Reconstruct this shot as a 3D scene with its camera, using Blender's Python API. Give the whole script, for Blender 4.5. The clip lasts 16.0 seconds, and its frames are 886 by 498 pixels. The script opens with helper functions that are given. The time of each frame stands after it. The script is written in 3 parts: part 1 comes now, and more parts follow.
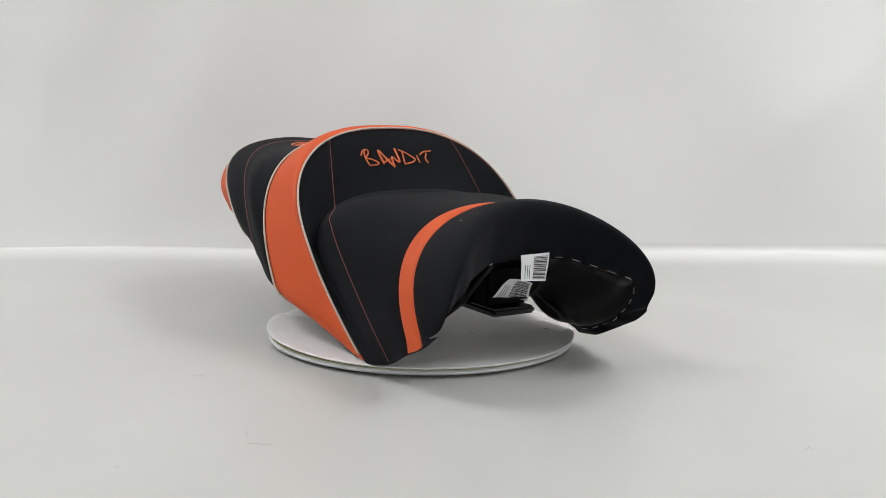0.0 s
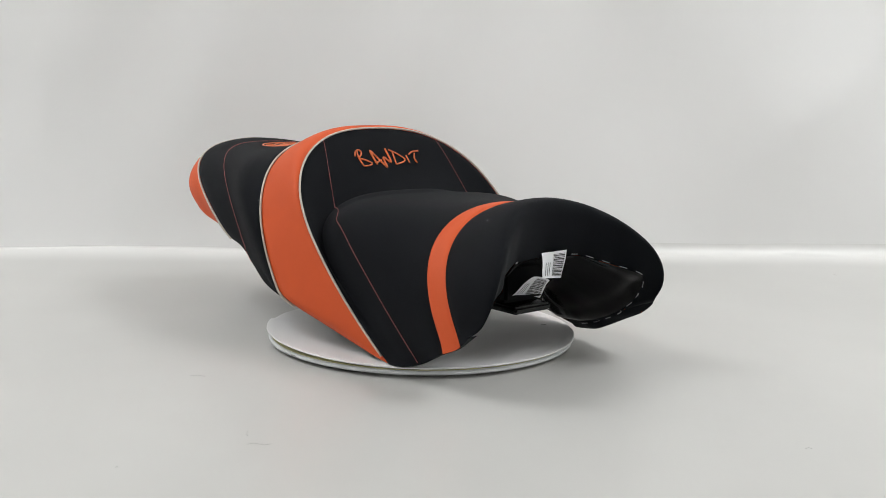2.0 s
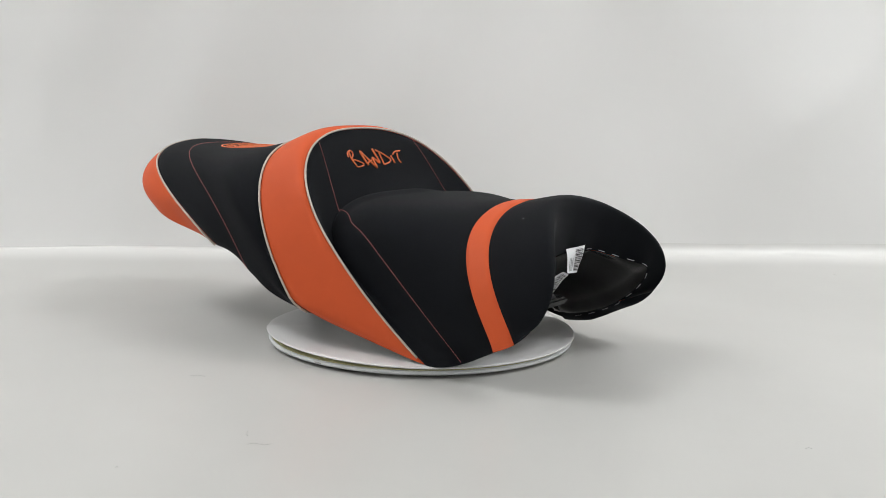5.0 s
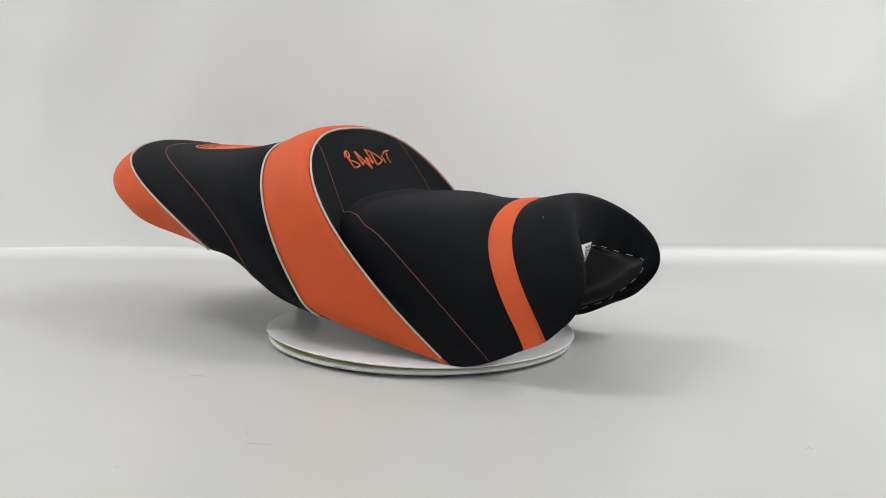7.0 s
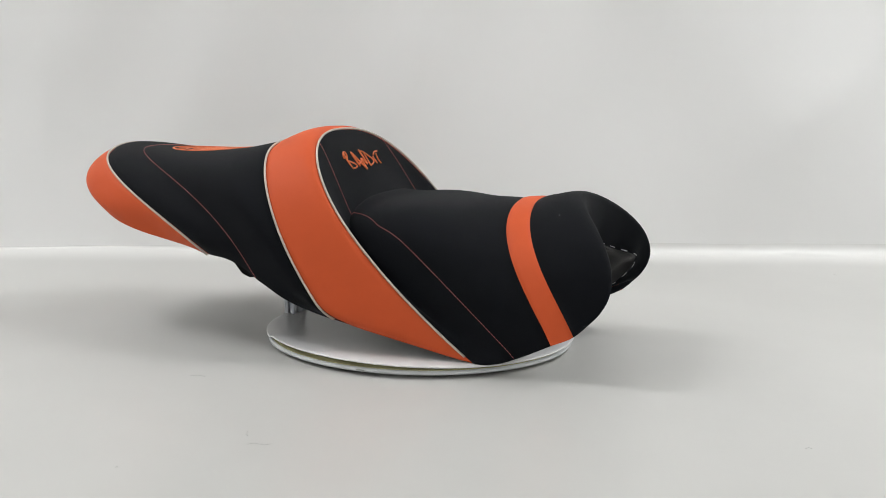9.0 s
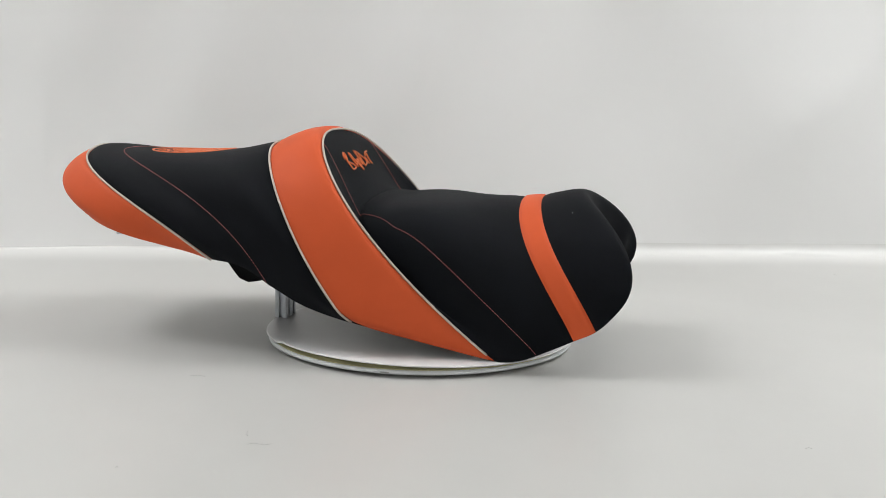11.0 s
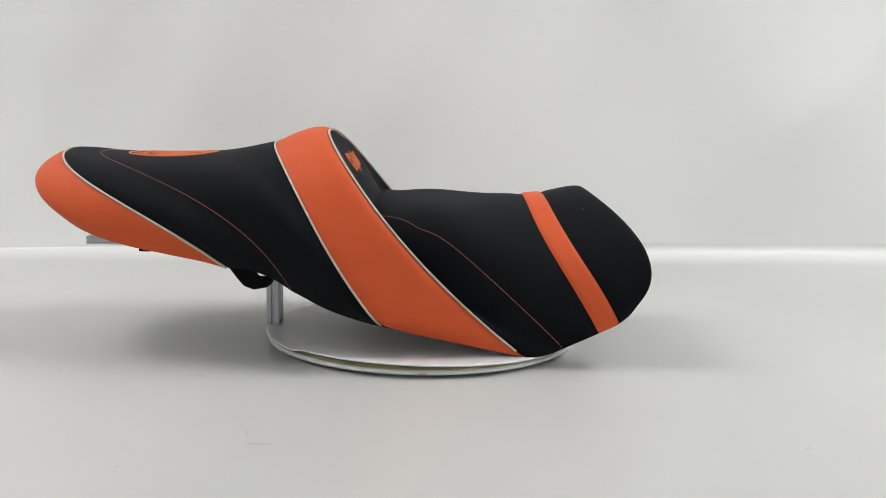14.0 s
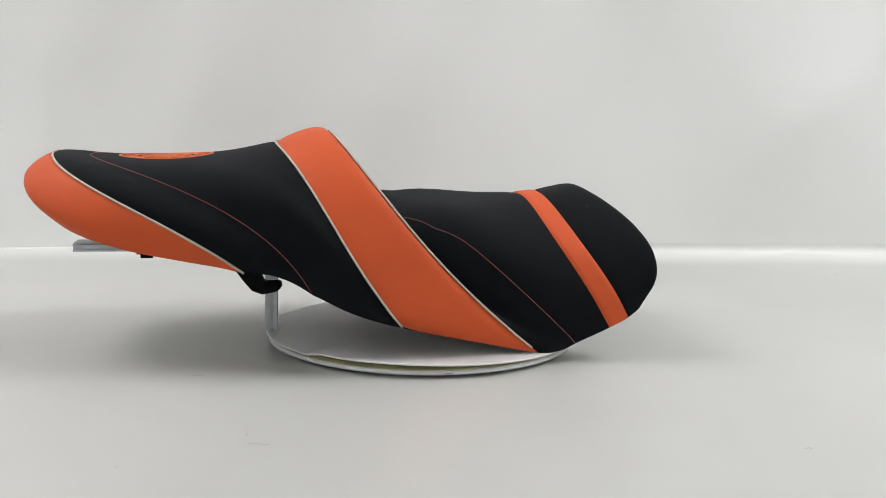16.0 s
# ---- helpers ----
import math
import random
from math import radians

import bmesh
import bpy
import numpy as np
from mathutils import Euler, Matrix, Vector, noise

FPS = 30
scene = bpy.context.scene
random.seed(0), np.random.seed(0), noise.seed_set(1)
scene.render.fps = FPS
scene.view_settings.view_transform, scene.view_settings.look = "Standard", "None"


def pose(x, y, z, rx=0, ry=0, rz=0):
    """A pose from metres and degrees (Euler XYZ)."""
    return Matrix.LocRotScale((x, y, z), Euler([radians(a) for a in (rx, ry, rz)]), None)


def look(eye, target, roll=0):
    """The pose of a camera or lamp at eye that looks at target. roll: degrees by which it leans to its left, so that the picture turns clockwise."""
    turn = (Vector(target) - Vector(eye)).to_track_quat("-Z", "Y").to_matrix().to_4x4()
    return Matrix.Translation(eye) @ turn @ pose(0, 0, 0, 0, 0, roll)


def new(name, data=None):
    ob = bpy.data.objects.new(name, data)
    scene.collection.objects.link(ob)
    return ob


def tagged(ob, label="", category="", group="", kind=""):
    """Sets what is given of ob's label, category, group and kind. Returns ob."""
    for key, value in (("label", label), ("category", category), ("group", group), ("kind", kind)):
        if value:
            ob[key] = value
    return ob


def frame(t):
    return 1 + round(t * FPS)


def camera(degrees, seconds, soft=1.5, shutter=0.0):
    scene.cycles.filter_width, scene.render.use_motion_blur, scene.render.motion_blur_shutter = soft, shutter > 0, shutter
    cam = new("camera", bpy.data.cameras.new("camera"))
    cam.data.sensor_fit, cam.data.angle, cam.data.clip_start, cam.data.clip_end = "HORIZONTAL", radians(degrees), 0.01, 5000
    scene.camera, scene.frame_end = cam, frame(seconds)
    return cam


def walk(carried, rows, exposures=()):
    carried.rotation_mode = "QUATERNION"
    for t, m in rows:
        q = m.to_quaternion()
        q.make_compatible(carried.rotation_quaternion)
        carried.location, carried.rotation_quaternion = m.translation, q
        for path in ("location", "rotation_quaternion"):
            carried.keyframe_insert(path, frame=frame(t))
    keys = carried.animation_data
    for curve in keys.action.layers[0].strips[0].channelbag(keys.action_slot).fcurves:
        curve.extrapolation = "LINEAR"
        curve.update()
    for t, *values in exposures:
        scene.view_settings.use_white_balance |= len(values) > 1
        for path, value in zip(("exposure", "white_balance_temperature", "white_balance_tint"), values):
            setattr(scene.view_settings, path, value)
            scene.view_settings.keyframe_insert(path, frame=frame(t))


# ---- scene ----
cam = camera(47.05, 16.0, soft=0.42)
EYE = (0.0267, -1.3059, 0.3074)
VIEW = look(EYE, (0.0267, 0.0, 0.1041), 1.23)
walk(cam, [(0.0, VIEW), (16.0, VIEW)])

# turntable: centre at the world's origin, top of its sheet at z = 0
TURN = 4.2226          # degrees a second
HEADING = 32.167       # of the seat's crossways line, at the start
PIVOT = (-0.01796, 0.05082)
SEAT_ROLL = 0.107
FLOOR = -0.014
ROOM_X, ROOM_BACK, ROOM_FRONT, ROOM_TOP = 2.4, 0.712, -2.6, 2.7
SKEW = 0.083           # the backdrop hangs a little askew

# ---------------------------------------------------------------- light
world = bpy.data.worlds.new("world")
scene.world = world
world.use_nodes = True
world.node_tree.nodes["Background"].inputs[0].default_value = (0.9, 0.95, 1.0, 1)
world.node_tree.nodes["Background"].inputs[1].default_value = 0.3


def area(name, eye, target, sx, sy, watts, colour):
    d = bpy.data.lights.new(name, "AREA")
    d.shape, d.size, d.size_y, d.energy, d.color = "RECTANGLE", sx, sy, watts, colour
    ob = new(name, d)
    ob.matrix_world = look(eye, target)
    return ob


LAMPS = [(-1.84, -0.08, 33), (1.86, 0.04, 37.5)]
for lx, ly, watts in LAMPS:
    area("ceiling_lamp", (lx, ly, ROOM_TOP - 0.09), (lx, ly, 0), 0.90, 1.20, watts, (0.97, 0.985, 1.0))
scene.view_settings.exposure = 0.0

# ---------------------------------------------------------------- materials


def material(name, colour, rough=0.6, metal=0.0, spots=0.0, spot_scale=6.0, bump=0.0, grain=400.0, sheen=0.0, emit=None, shine=0.5):
    m = bpy.data.materials.new(name)
    m.use_nodes = True
    n, l = m.node_tree.nodes, m.node_tree.links
    b = n["Principled BSDF"]
    b.inputs["Roughness"].default_value, b.inputs["Metallic"].default_value = rough, metal
    b.inputs["Sheen Weight"].default_value = sheen
    b.inputs["Base Color"].default_value = (*colour, 1)
    b.inputs["Specular IOR Level"].default_value = shine
    co = n.new("ShaderNodeTexCoord")
    if spots:
        t = n.new("ShaderNodeTexNoise")
        t.inputs["Scale"].default_value, t.inputs["Detail"].default_value = spot_scale, 5
        r = n.new("ShaderNodeMapRange")
        r.inputs["From Min"].default_value, r.inputs["From Max"].default_value = 0.3, 0.7
        r.inputs["To Min"].default_value, r.inputs["To Max"].default_value = 1 - spots, 1 + spots
        x = n.new("ShaderNodeMix")
        x.data_type, x.blend_type = "RGBA", "MULTIPLY"
        x.inputs["Factor"].default_value = 1
        x.inputs[6].default_value = (*colour, 1)
        l.new(co.outputs["Object"], t.inputs["Vector"])
        l.new(t.outputs["Fac"], r.inputs["Value"])
        l.new(r.outputs["Result"], x.inputs[7])
        l.new(x.outputs[2], b.inputs["Base Color"])
    if bump:
        t = n.new("ShaderNodeTexNoise")
        t.inputs["Scale"].default_value, t.inputs["Detail"].default_value = grain, 3
        k = n.new("ShaderNodeBump")
        k.inputs["Strength"].default_value, k.inputs["Distance"].default_value = bump, 0.001
        l.new(co.outputs["Object"], t.inputs["Vector"])
        l.new(t.outputs["Fac"], k.inputs["Height"])
        l.new(k.outputs["Normal"], b.inputs["Normal"])
    if emit:
        b.inputs["Emission Color"].default_value, b.inputs["Emission Strength"].default_value = (*emit[0], 1), emit[1]
    return m


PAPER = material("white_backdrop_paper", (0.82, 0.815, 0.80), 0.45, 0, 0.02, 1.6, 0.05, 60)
# same paper, its colour dimmed to even out floor and backdrop light
FLOOR_PAPER = material("dimmed_floor_paper", (0.520, 0.514, 0.490), 0.4, 0, 0.045, 2.6, 0.05, 60)
n, l = FLOOR_PAPER.node_tree.nodes, FLOOR_PAPER.node_tree.links   # the light at the fold is put into the colour: whiter towards the backdrop
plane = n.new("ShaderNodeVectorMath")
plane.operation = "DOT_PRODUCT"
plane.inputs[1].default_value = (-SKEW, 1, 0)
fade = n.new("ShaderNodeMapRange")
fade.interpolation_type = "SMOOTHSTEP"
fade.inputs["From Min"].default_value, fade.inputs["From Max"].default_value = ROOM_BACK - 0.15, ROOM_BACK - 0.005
bright_fold = n.new("ShaderNodeMix")
bright_fold.data_type = "RGBA"
bright_fold.inputs[7].default_value = (0.71, 0.704, 0.68, 1)
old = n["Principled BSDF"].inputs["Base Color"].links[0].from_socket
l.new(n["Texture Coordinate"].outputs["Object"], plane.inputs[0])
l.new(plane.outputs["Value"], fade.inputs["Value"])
l.new(fade.outputs["Result"], bright_fold.inputs["Factor"])
l.new(old, bright_fold.inputs[6])
l.new(bright_fold.outputs[2], n["Principled BSDF"].inputs["Base Color"])
PAINT = material("white_wall_paint", (0.87, 0.87, 0.865), 0.7, 0, 0.03, 2, 0.1, 90)
BLACK = material("black_stretch_fabric", (0.0048, 0.0056, 0.0073), 0.75, 0, 0.10, 30, 0.25, 1500, sheen=0.026, shine=0.08)
ORANGE = material("orange_coated_fabric", (0.61, 0.093, 0.026), 0.60, 0, 0.03, 25, 0.2, 1300, shine=0.2)
CREAM = material("cream_piping_vinyl", (0.52, 0.46, 0.39), 0.5, 0, 0.05, 60)
THREAD = material("orange_red_thread", (0.50, 0.13, 0.12), 0.6)
SILK = material("orange_embroidery_thread", (0.72, 0.14, 0.03), 0.45, 0, 0.2, 300, 0.5, 900)
PAN = material("black_moulded_plastic", (0.006, 0.006, 0.0065), 0.45, 0, 0.15, 20, 0.2, 300, shine=0.06)
GLOSS = material("glossy_black_plastic", (0.0035, 0.0035, 0.004), 0.26, 0, 0.15, 40, 0.25, 60, shine=0.24)
STEEL = material("bright_staple_steel", (0.60, 0.60, 0.60), 0.35, 0.9)
ALU = material("anodised_aluminium", (0.56, 0.58, 0.61), 0.40, 0.45, 0.10, 40)
SHEET = material("white_plastic_sheet", (0.76, 0.75, 0.74), 0.35, 0, 0.02, 8)
DISC = material("pale_grey_disc", (0.64, 0.655, 0.66), 0.3, 0, 0.03, 10)
LABEL = material("white_label_film", (0.85, 0.86, 0.88), 0.4)
INK = material("black_label_ink", (0.02, 0.02, 0.02), 0.5)
GLOW = material("lit_diffuser", (0.9, 0.9, 0.9), 0.5, emit=((0.97, 0.985, 1.0), 0.8))
LINT = material("grey_lint", (0.36, 0.355, 0.345), 0.8)
YELLOW = material("pale_yellow_layer", (0.50, 0.47, 0.25), 0.6, 0, 0.1, 30)


# ---------------------------------------------------------------- helpers


def mesh(name, verts, faces, mat, smooth=True):
    me = bpy.data.meshes.new(name)
    me.from_pydata([tuple(map(float, p)) for p in verts], [], faces)
    me.materials.append(mat)
    if smooth:
        me.polygons.foreach_set("use_smooth", [True] * len(me.polygons))
    me.update()
    return me


def part(name, me, parent, label=""):
    ob = new(name, me)
    ob.parent = parent
    return tagged(ob, label)


def grid_mesh(name, rows, mat, flip=False):
    """A sheet of quads through rows of points."""
    rows = np.asarray(rows)
    a, b = rows.shape[:2]
    f = []
    for i in range(a - 1):
        for j in range(b - 1):
            q = [i * b + j, i * b + j + 1, (i + 1) * b + j + 1, (i + 1) * b + j]
            f.append(q[::-1] if flip else q)
    return mesh(name, rows.reshape(-1, 3), f, mat)


def tube(path, r, sides=8, caps=True):
    """Vertices and faces of a round cord along a path of points."""
    path = np.asarray(path, float)
    t = np.gradient(path, axis=0)
    t /= np.linalg.norm(t, axis=1)[:, None] + 1e-12
    v, f = [], []
    ref = np.array([0.0, 0.0, 1.0])
    for p, d in zip(path, t):
        a = np.cross(d, ref)
        if np.linalg.norm(a) < 1e-3:
            a = np.cross(d, [0.0, 1.0, 0.0])
        a /= np.linalg.norm(a)
        b = np.cross(d, a)
        for k in range(sides):
            w = 2 * math.pi * k / sides
            v.append(p + r * (math.cos(w) * a + math.sin(w) * b))
    for i in range(len(path) - 1):
        for k in range(sides):
            k2 = (k + 1) % sides
            f.append([i * sides + k, i * sides + k2, (i + 1) * sides + k2, (i + 1) * sides + k])
    if caps:
        f.append(list(range(sides))[::-1])
        f.append([(len(path) - 1) * sides + k for k in range(sides)])
    return v, f


def joined(name, pieces, mat, smooth=True):
    v, f = [], []
    for pv, pf in pieces:
        o = len(v)
        v += list(pv)
        f += [[i + o for i in q] for q in pf]
    return mesh(name, v, f, mat, smooth)


def box_mesh(name, lo, hi, mat, bevel=0.0):
    bm = bmesh.new()
    bmesh.ops.create_cube(bm, size=1)
    for p in bm.verts:
        p.co = [lo[i] + (p.co[i] + 0.5) * (hi[i] - lo[i]) for i in range(3)]
    if bevel:
        bmesh.ops.bevel(bm, geom=list(bm.edges), offset=bevel, segments=2, affect="EDGES")
    me = bpy.data.meshes.new(name)
    bm.to_mesh(me)
    bm.free()
    me.materials.append(mat)
    return me


def lathe(name, profile, mat, n=128):
    """A turned body from (radius, z) pairs."""
    rows = [[(r * math.cos(2 * math.pi * k / n), r * math.sin(2 * math.pi * k / n), z) for k in range(n + 1)] for r, z in profile]
    me = grid_mesh(name, rows, mat)
    bm = bmesh.new()
    bm.from_mesh(me)
    bmesh.ops.remove_doubles(bm, verts=bm.verts, dist=1e-6)
    bmesh.ops.recalc_face_normals(bm, faces=bm.faces)
    bm.to_mesh(me)
    bm.free()
    return me


# ---------------------------------------------------------------- the studio
def studio():
    # paper sweep: floor, small curve, wall, in one sheet with soft folds
    rest = [(ROOM_BACK, z) for z in np.r_[np.linspace(FLOOR + 0.06, 0.8, 50), np.linspace(0.85, ROOM_TOP, 25)]]
    xs = np.linspace(-ROOM_X, ROOM_X, 241)
    floor_rows, wall_rows = [], []
    for i in range(30 + 9 + len(rest)):
        row = []
        for x in xs:
            r = 0.006 + 0.020 / (1 + math.exp(-(x - 0.1) / 0.15)) + 0.006 * noise.noise(Vector((x * 4, 1.7, 0)))
            if i < 30:
                y, z = ROOM_FRONT + (ROOM_BACK - r - ROOM_FRONT) * i / 29, FLOOR
            elif i < 39:
                a = (i - 29) / 9 * math.pi / 2
                y, z = ROOM_BACK - r + r * math.sin(a), FLOOR + r - r * math.cos(a)
            else:
                y, z = rest[i - 39]
            d = 0.0
            if i >= 39:
                up = min(1.0, (z - FLOOR) / 0.3)
                d = up * 0.040 * noise.noise(Vector((x * 1.9 + z * 0.8, 3.1, z * 0.5))) + up * 0.013 * noise.noise(Vector((x * 6 - z * 2.5, 8.2, z * 1.1)))
                off = (x - 0.79 - 0.75 * (z - 0.27)) / 0.075
                d -= up * 0.008 * math.exp(-off * off) * math.exp(-((z - 0.30) / 0.16) ** 2)
            # a low ripple where the paper buckles at the fold
            ripple = 0.007 * math.exp(-((x + 0.62) / 0.13) ** 2) * math.exp(-((y - ROOM_BACK + 0.03) / 0.05) ** 2) * (1 if z < 0.05 else 0)
            row.append((x, y + d + SKEW * x * min(1.0, max(0.0, (y + 0.6) / 1.2)), z + ripple))
        (floor_rows if i < 39 else wall_rows).append(row)
    wall_rows.insert(0, floor_rows[-1])
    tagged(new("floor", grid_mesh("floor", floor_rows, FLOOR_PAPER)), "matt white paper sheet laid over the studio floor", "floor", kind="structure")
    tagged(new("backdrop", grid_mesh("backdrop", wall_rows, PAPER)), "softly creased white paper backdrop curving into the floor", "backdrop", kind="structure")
    t = 0.1
    X, B, F, T = ROOM_X, ROOM_BACK, ROOM_FRONT, ROOM_TOP
    for name, lo, hi in (("wall_north", (-X - t, B + 0.27, FLOOR - t), (X + t, B + 0.27 + t, T + t)),
                         ("wall_south", (-X - t, F - t, FLOOR - t), (X + t, F, T + t)),
                         ("wall_west", (-X - t, F, FLOOR - t), (-X, B + 0.27, T)),
                         ("wall_east", (X, F, FLOOR - t), (X + t, B + 0.27, T))):
        tagged(new(name, box_mesh(name, lo, hi, PAINT)), "plain white painted studio wall", "wall", kind="structure")
    tagged(new("ceiling", box_mesh("ceiling", (-X, F, T), (X, B + 0.27, T + t), PAINT)), "plain white painted studio ceiling", "ceiling", kind="structure")
    for lx, ly, _ in LAMPS:
        e = new("ceiling_light")
        e.location = (lx, ly, ROOM_TOP)
        tagged(e, "flat rectangular ceiling light with a white diffuser", "ceiling light", "studio ceiling lights")
        part("frame", box_mesh("frame", (-0.51, -0.66, -0.05), (0.51, 0.66, 0), PAINT, 0.01), e)
        part("diffuser", box_mesh("diffuser", (-0.47, -0.62, -0.062), (0.47, 0.62, -0.0505), GLOW), e)


studio()

# ---------------------------------------------------------------- the seat
# each rib of the cover runs from the middle of the top down one flank to the lower hem:
# top x, top z, half width, height share of the widest place, squareness, lower half width, lower z, lower x, bow, plan bend, crown
RIBS = {
    "rim": (-0.3947, 0.1447, 0.1454, 0.1936, 2.174, 0.1460, 0.1085, -0.2200, -0.01878, 0.02246, -0.002075),
    "tail": (-0.4286, 0.2048, 0.146, 0.2385, 1.91, 0.1570, 0.1060, -0.1960, -0.05799, 0.01391, 0.02092),
    "c1": (-0.4, 0.225, 0.1692, 0.1275, 1.833, 0.1660, 0.1014, -0.1717, 0.0308, -0.05159, -0.02744),
    "c2": (-0.3571, 0.222, 0.1801, 0.1359, 2.303, 0.1763, 0.07759, -0.09502, 0.02151, 0.09938, -0.01138),
    "dip": (-0.1935, 0.2268, 0.1879, 0.3938, 2.912, 0.1807, 0.05878, -0.05621, 0.003191, 0.05213, -0.0008),
    "c3": (-0.135, 0.2394, 0.1915, 0.12, 2.546, 0.1686, 0.03497, 0.009701, -0.01294, 0.03122, -0.01644),
    "c4": (-0.06778, 0.2551, 0.1698, 0.4591, 2.505, 0.1603, 0.0006, 0.173, -0.02269, 0.01198, 0.001847),
    "crease": (-0.002986, 0.1730, 0.1552, 0.4195, 2.614, 0.1564, 0.005771, 0.2095, -0.02655, -0.0270, -0.001395),
    "mid": (0.04133, 0.1742, 0.1575, 0.5013, 3.206, 0.1537, 0.007173, 0.2141, 0.004788, -0.03396, -0.002998),
    "c7": (0.1813, 0.1774, 0.1529, 0.1303, 2.064, 0.155, 0.02945, 0.2615, 0.006376, -0.02568, -0.008797),
    "c8": (0.2066, 0.18, 0.1511, 0.1269, 2.141, 0.1519, 0.04131, 0.2861, 0.01041, -0.03113, 0.006187),
    "nose": (0.2614, 0.1858, 0.1439, 0.12, 2.059, 0.1527, 0.05365, 0.2995, 0.05676, -0.04294, 0.01206),
}
# the stapled hem under the nose: from the middle out to the corner of the lobe, then back along the flank
HEM_TOP = [(0.261, 0, 0.1215), (0.2665, 0.053, 0.1185), (0.2855, 0.090, 0.106), (0.306, 0.109, 0.0985), (0.3085, 0.1195, 0.0945), (0.302, 0.127, 0.078), (0.280, 0.137, 0.055), (0.258, 0.138, 0.039)]
HEM_LOW = [(0.258, 0.138, 0.039), (0.2426, 0.1375, 0.031), (0.215, 0.140, 0.0193), (0.192, 0.1405, 0.014), (0.168, 0.146, 0.0115)]


def rib(p, n=40):
    st, zt, wm, fm, e, wb, zb, sb, c, k, cr = p
    zm = zb + (zt - zb) * fm
    ph = np.linspace(0, np.pi / 2, 60)
    y1 = wm * np.sin(ph) ** (2 / e)
    z1 = zm + (zt - cr * (y1 / wm) ** 2 - zm) * np.cos(ph) ** (2 / e)
    q = np.linspace(0, 1, 60)[1:]
    y = np.r_[y1, wm - (wm - wb) * q ** 2]
    z = np.r_[z1, zm - (zm - zb) * q]
    h = (zt - z) / (zt - zb)
    s = st + (sb - st) * h + c * 4 * h * (1 - h) + k * (y / wm) ** 2 * (1 - h)
    pts = np.stack([s, y, z], 1)
    run = np.r_[0, np.cumsum(np.linalg.norm(np.diff(pts, axis=0), axis=1))]
    t = np.linspace(0, run[-1], n)
    return np.stack([np.interp(t, run, pts[:, i]) for i in range(3)], 1)


def soft_line(points, n, mirrored=False):
    """A line through a few places with its corners rounded off, in n even steps."""
    p = np.array(points, float)
    run = np.r_[0, np.cumsum(np.linalg.norm(np.diff(p, axis=0), axis=1))]
    c = np.stack([np.interp(np.linspace(0, run[-1], 400), run, p[:, i]) for i in range(3)], 1)
    before = c[12:0:-1] * np.array([1, -1, 1]) if mirrored else np.repeat(c[:1], 12, 0)
    c = np.concatenate([before, c, np.repeat(c[-1:], 12, 0)])
    c = np.stack([np.convolve(c[:, i], np.ones(25) / 25, "valid") for i in range(3)], 1)
    return c[np.linspace(0, 399, n).astype(int)]


NAMES = list(RIBS) + ["hem"]
CURVES = np.array([rib(RIBS[k]) for k in RIBS] + [soft_line(HEM_TOP, 40, True)])
SUB = 10
CREASE = NAMES.index("crease")
RIDGE = NAMES.index("c4")
BAND = NAMES.index("c3")
TAIL_HEM = NAMES.index("c1")


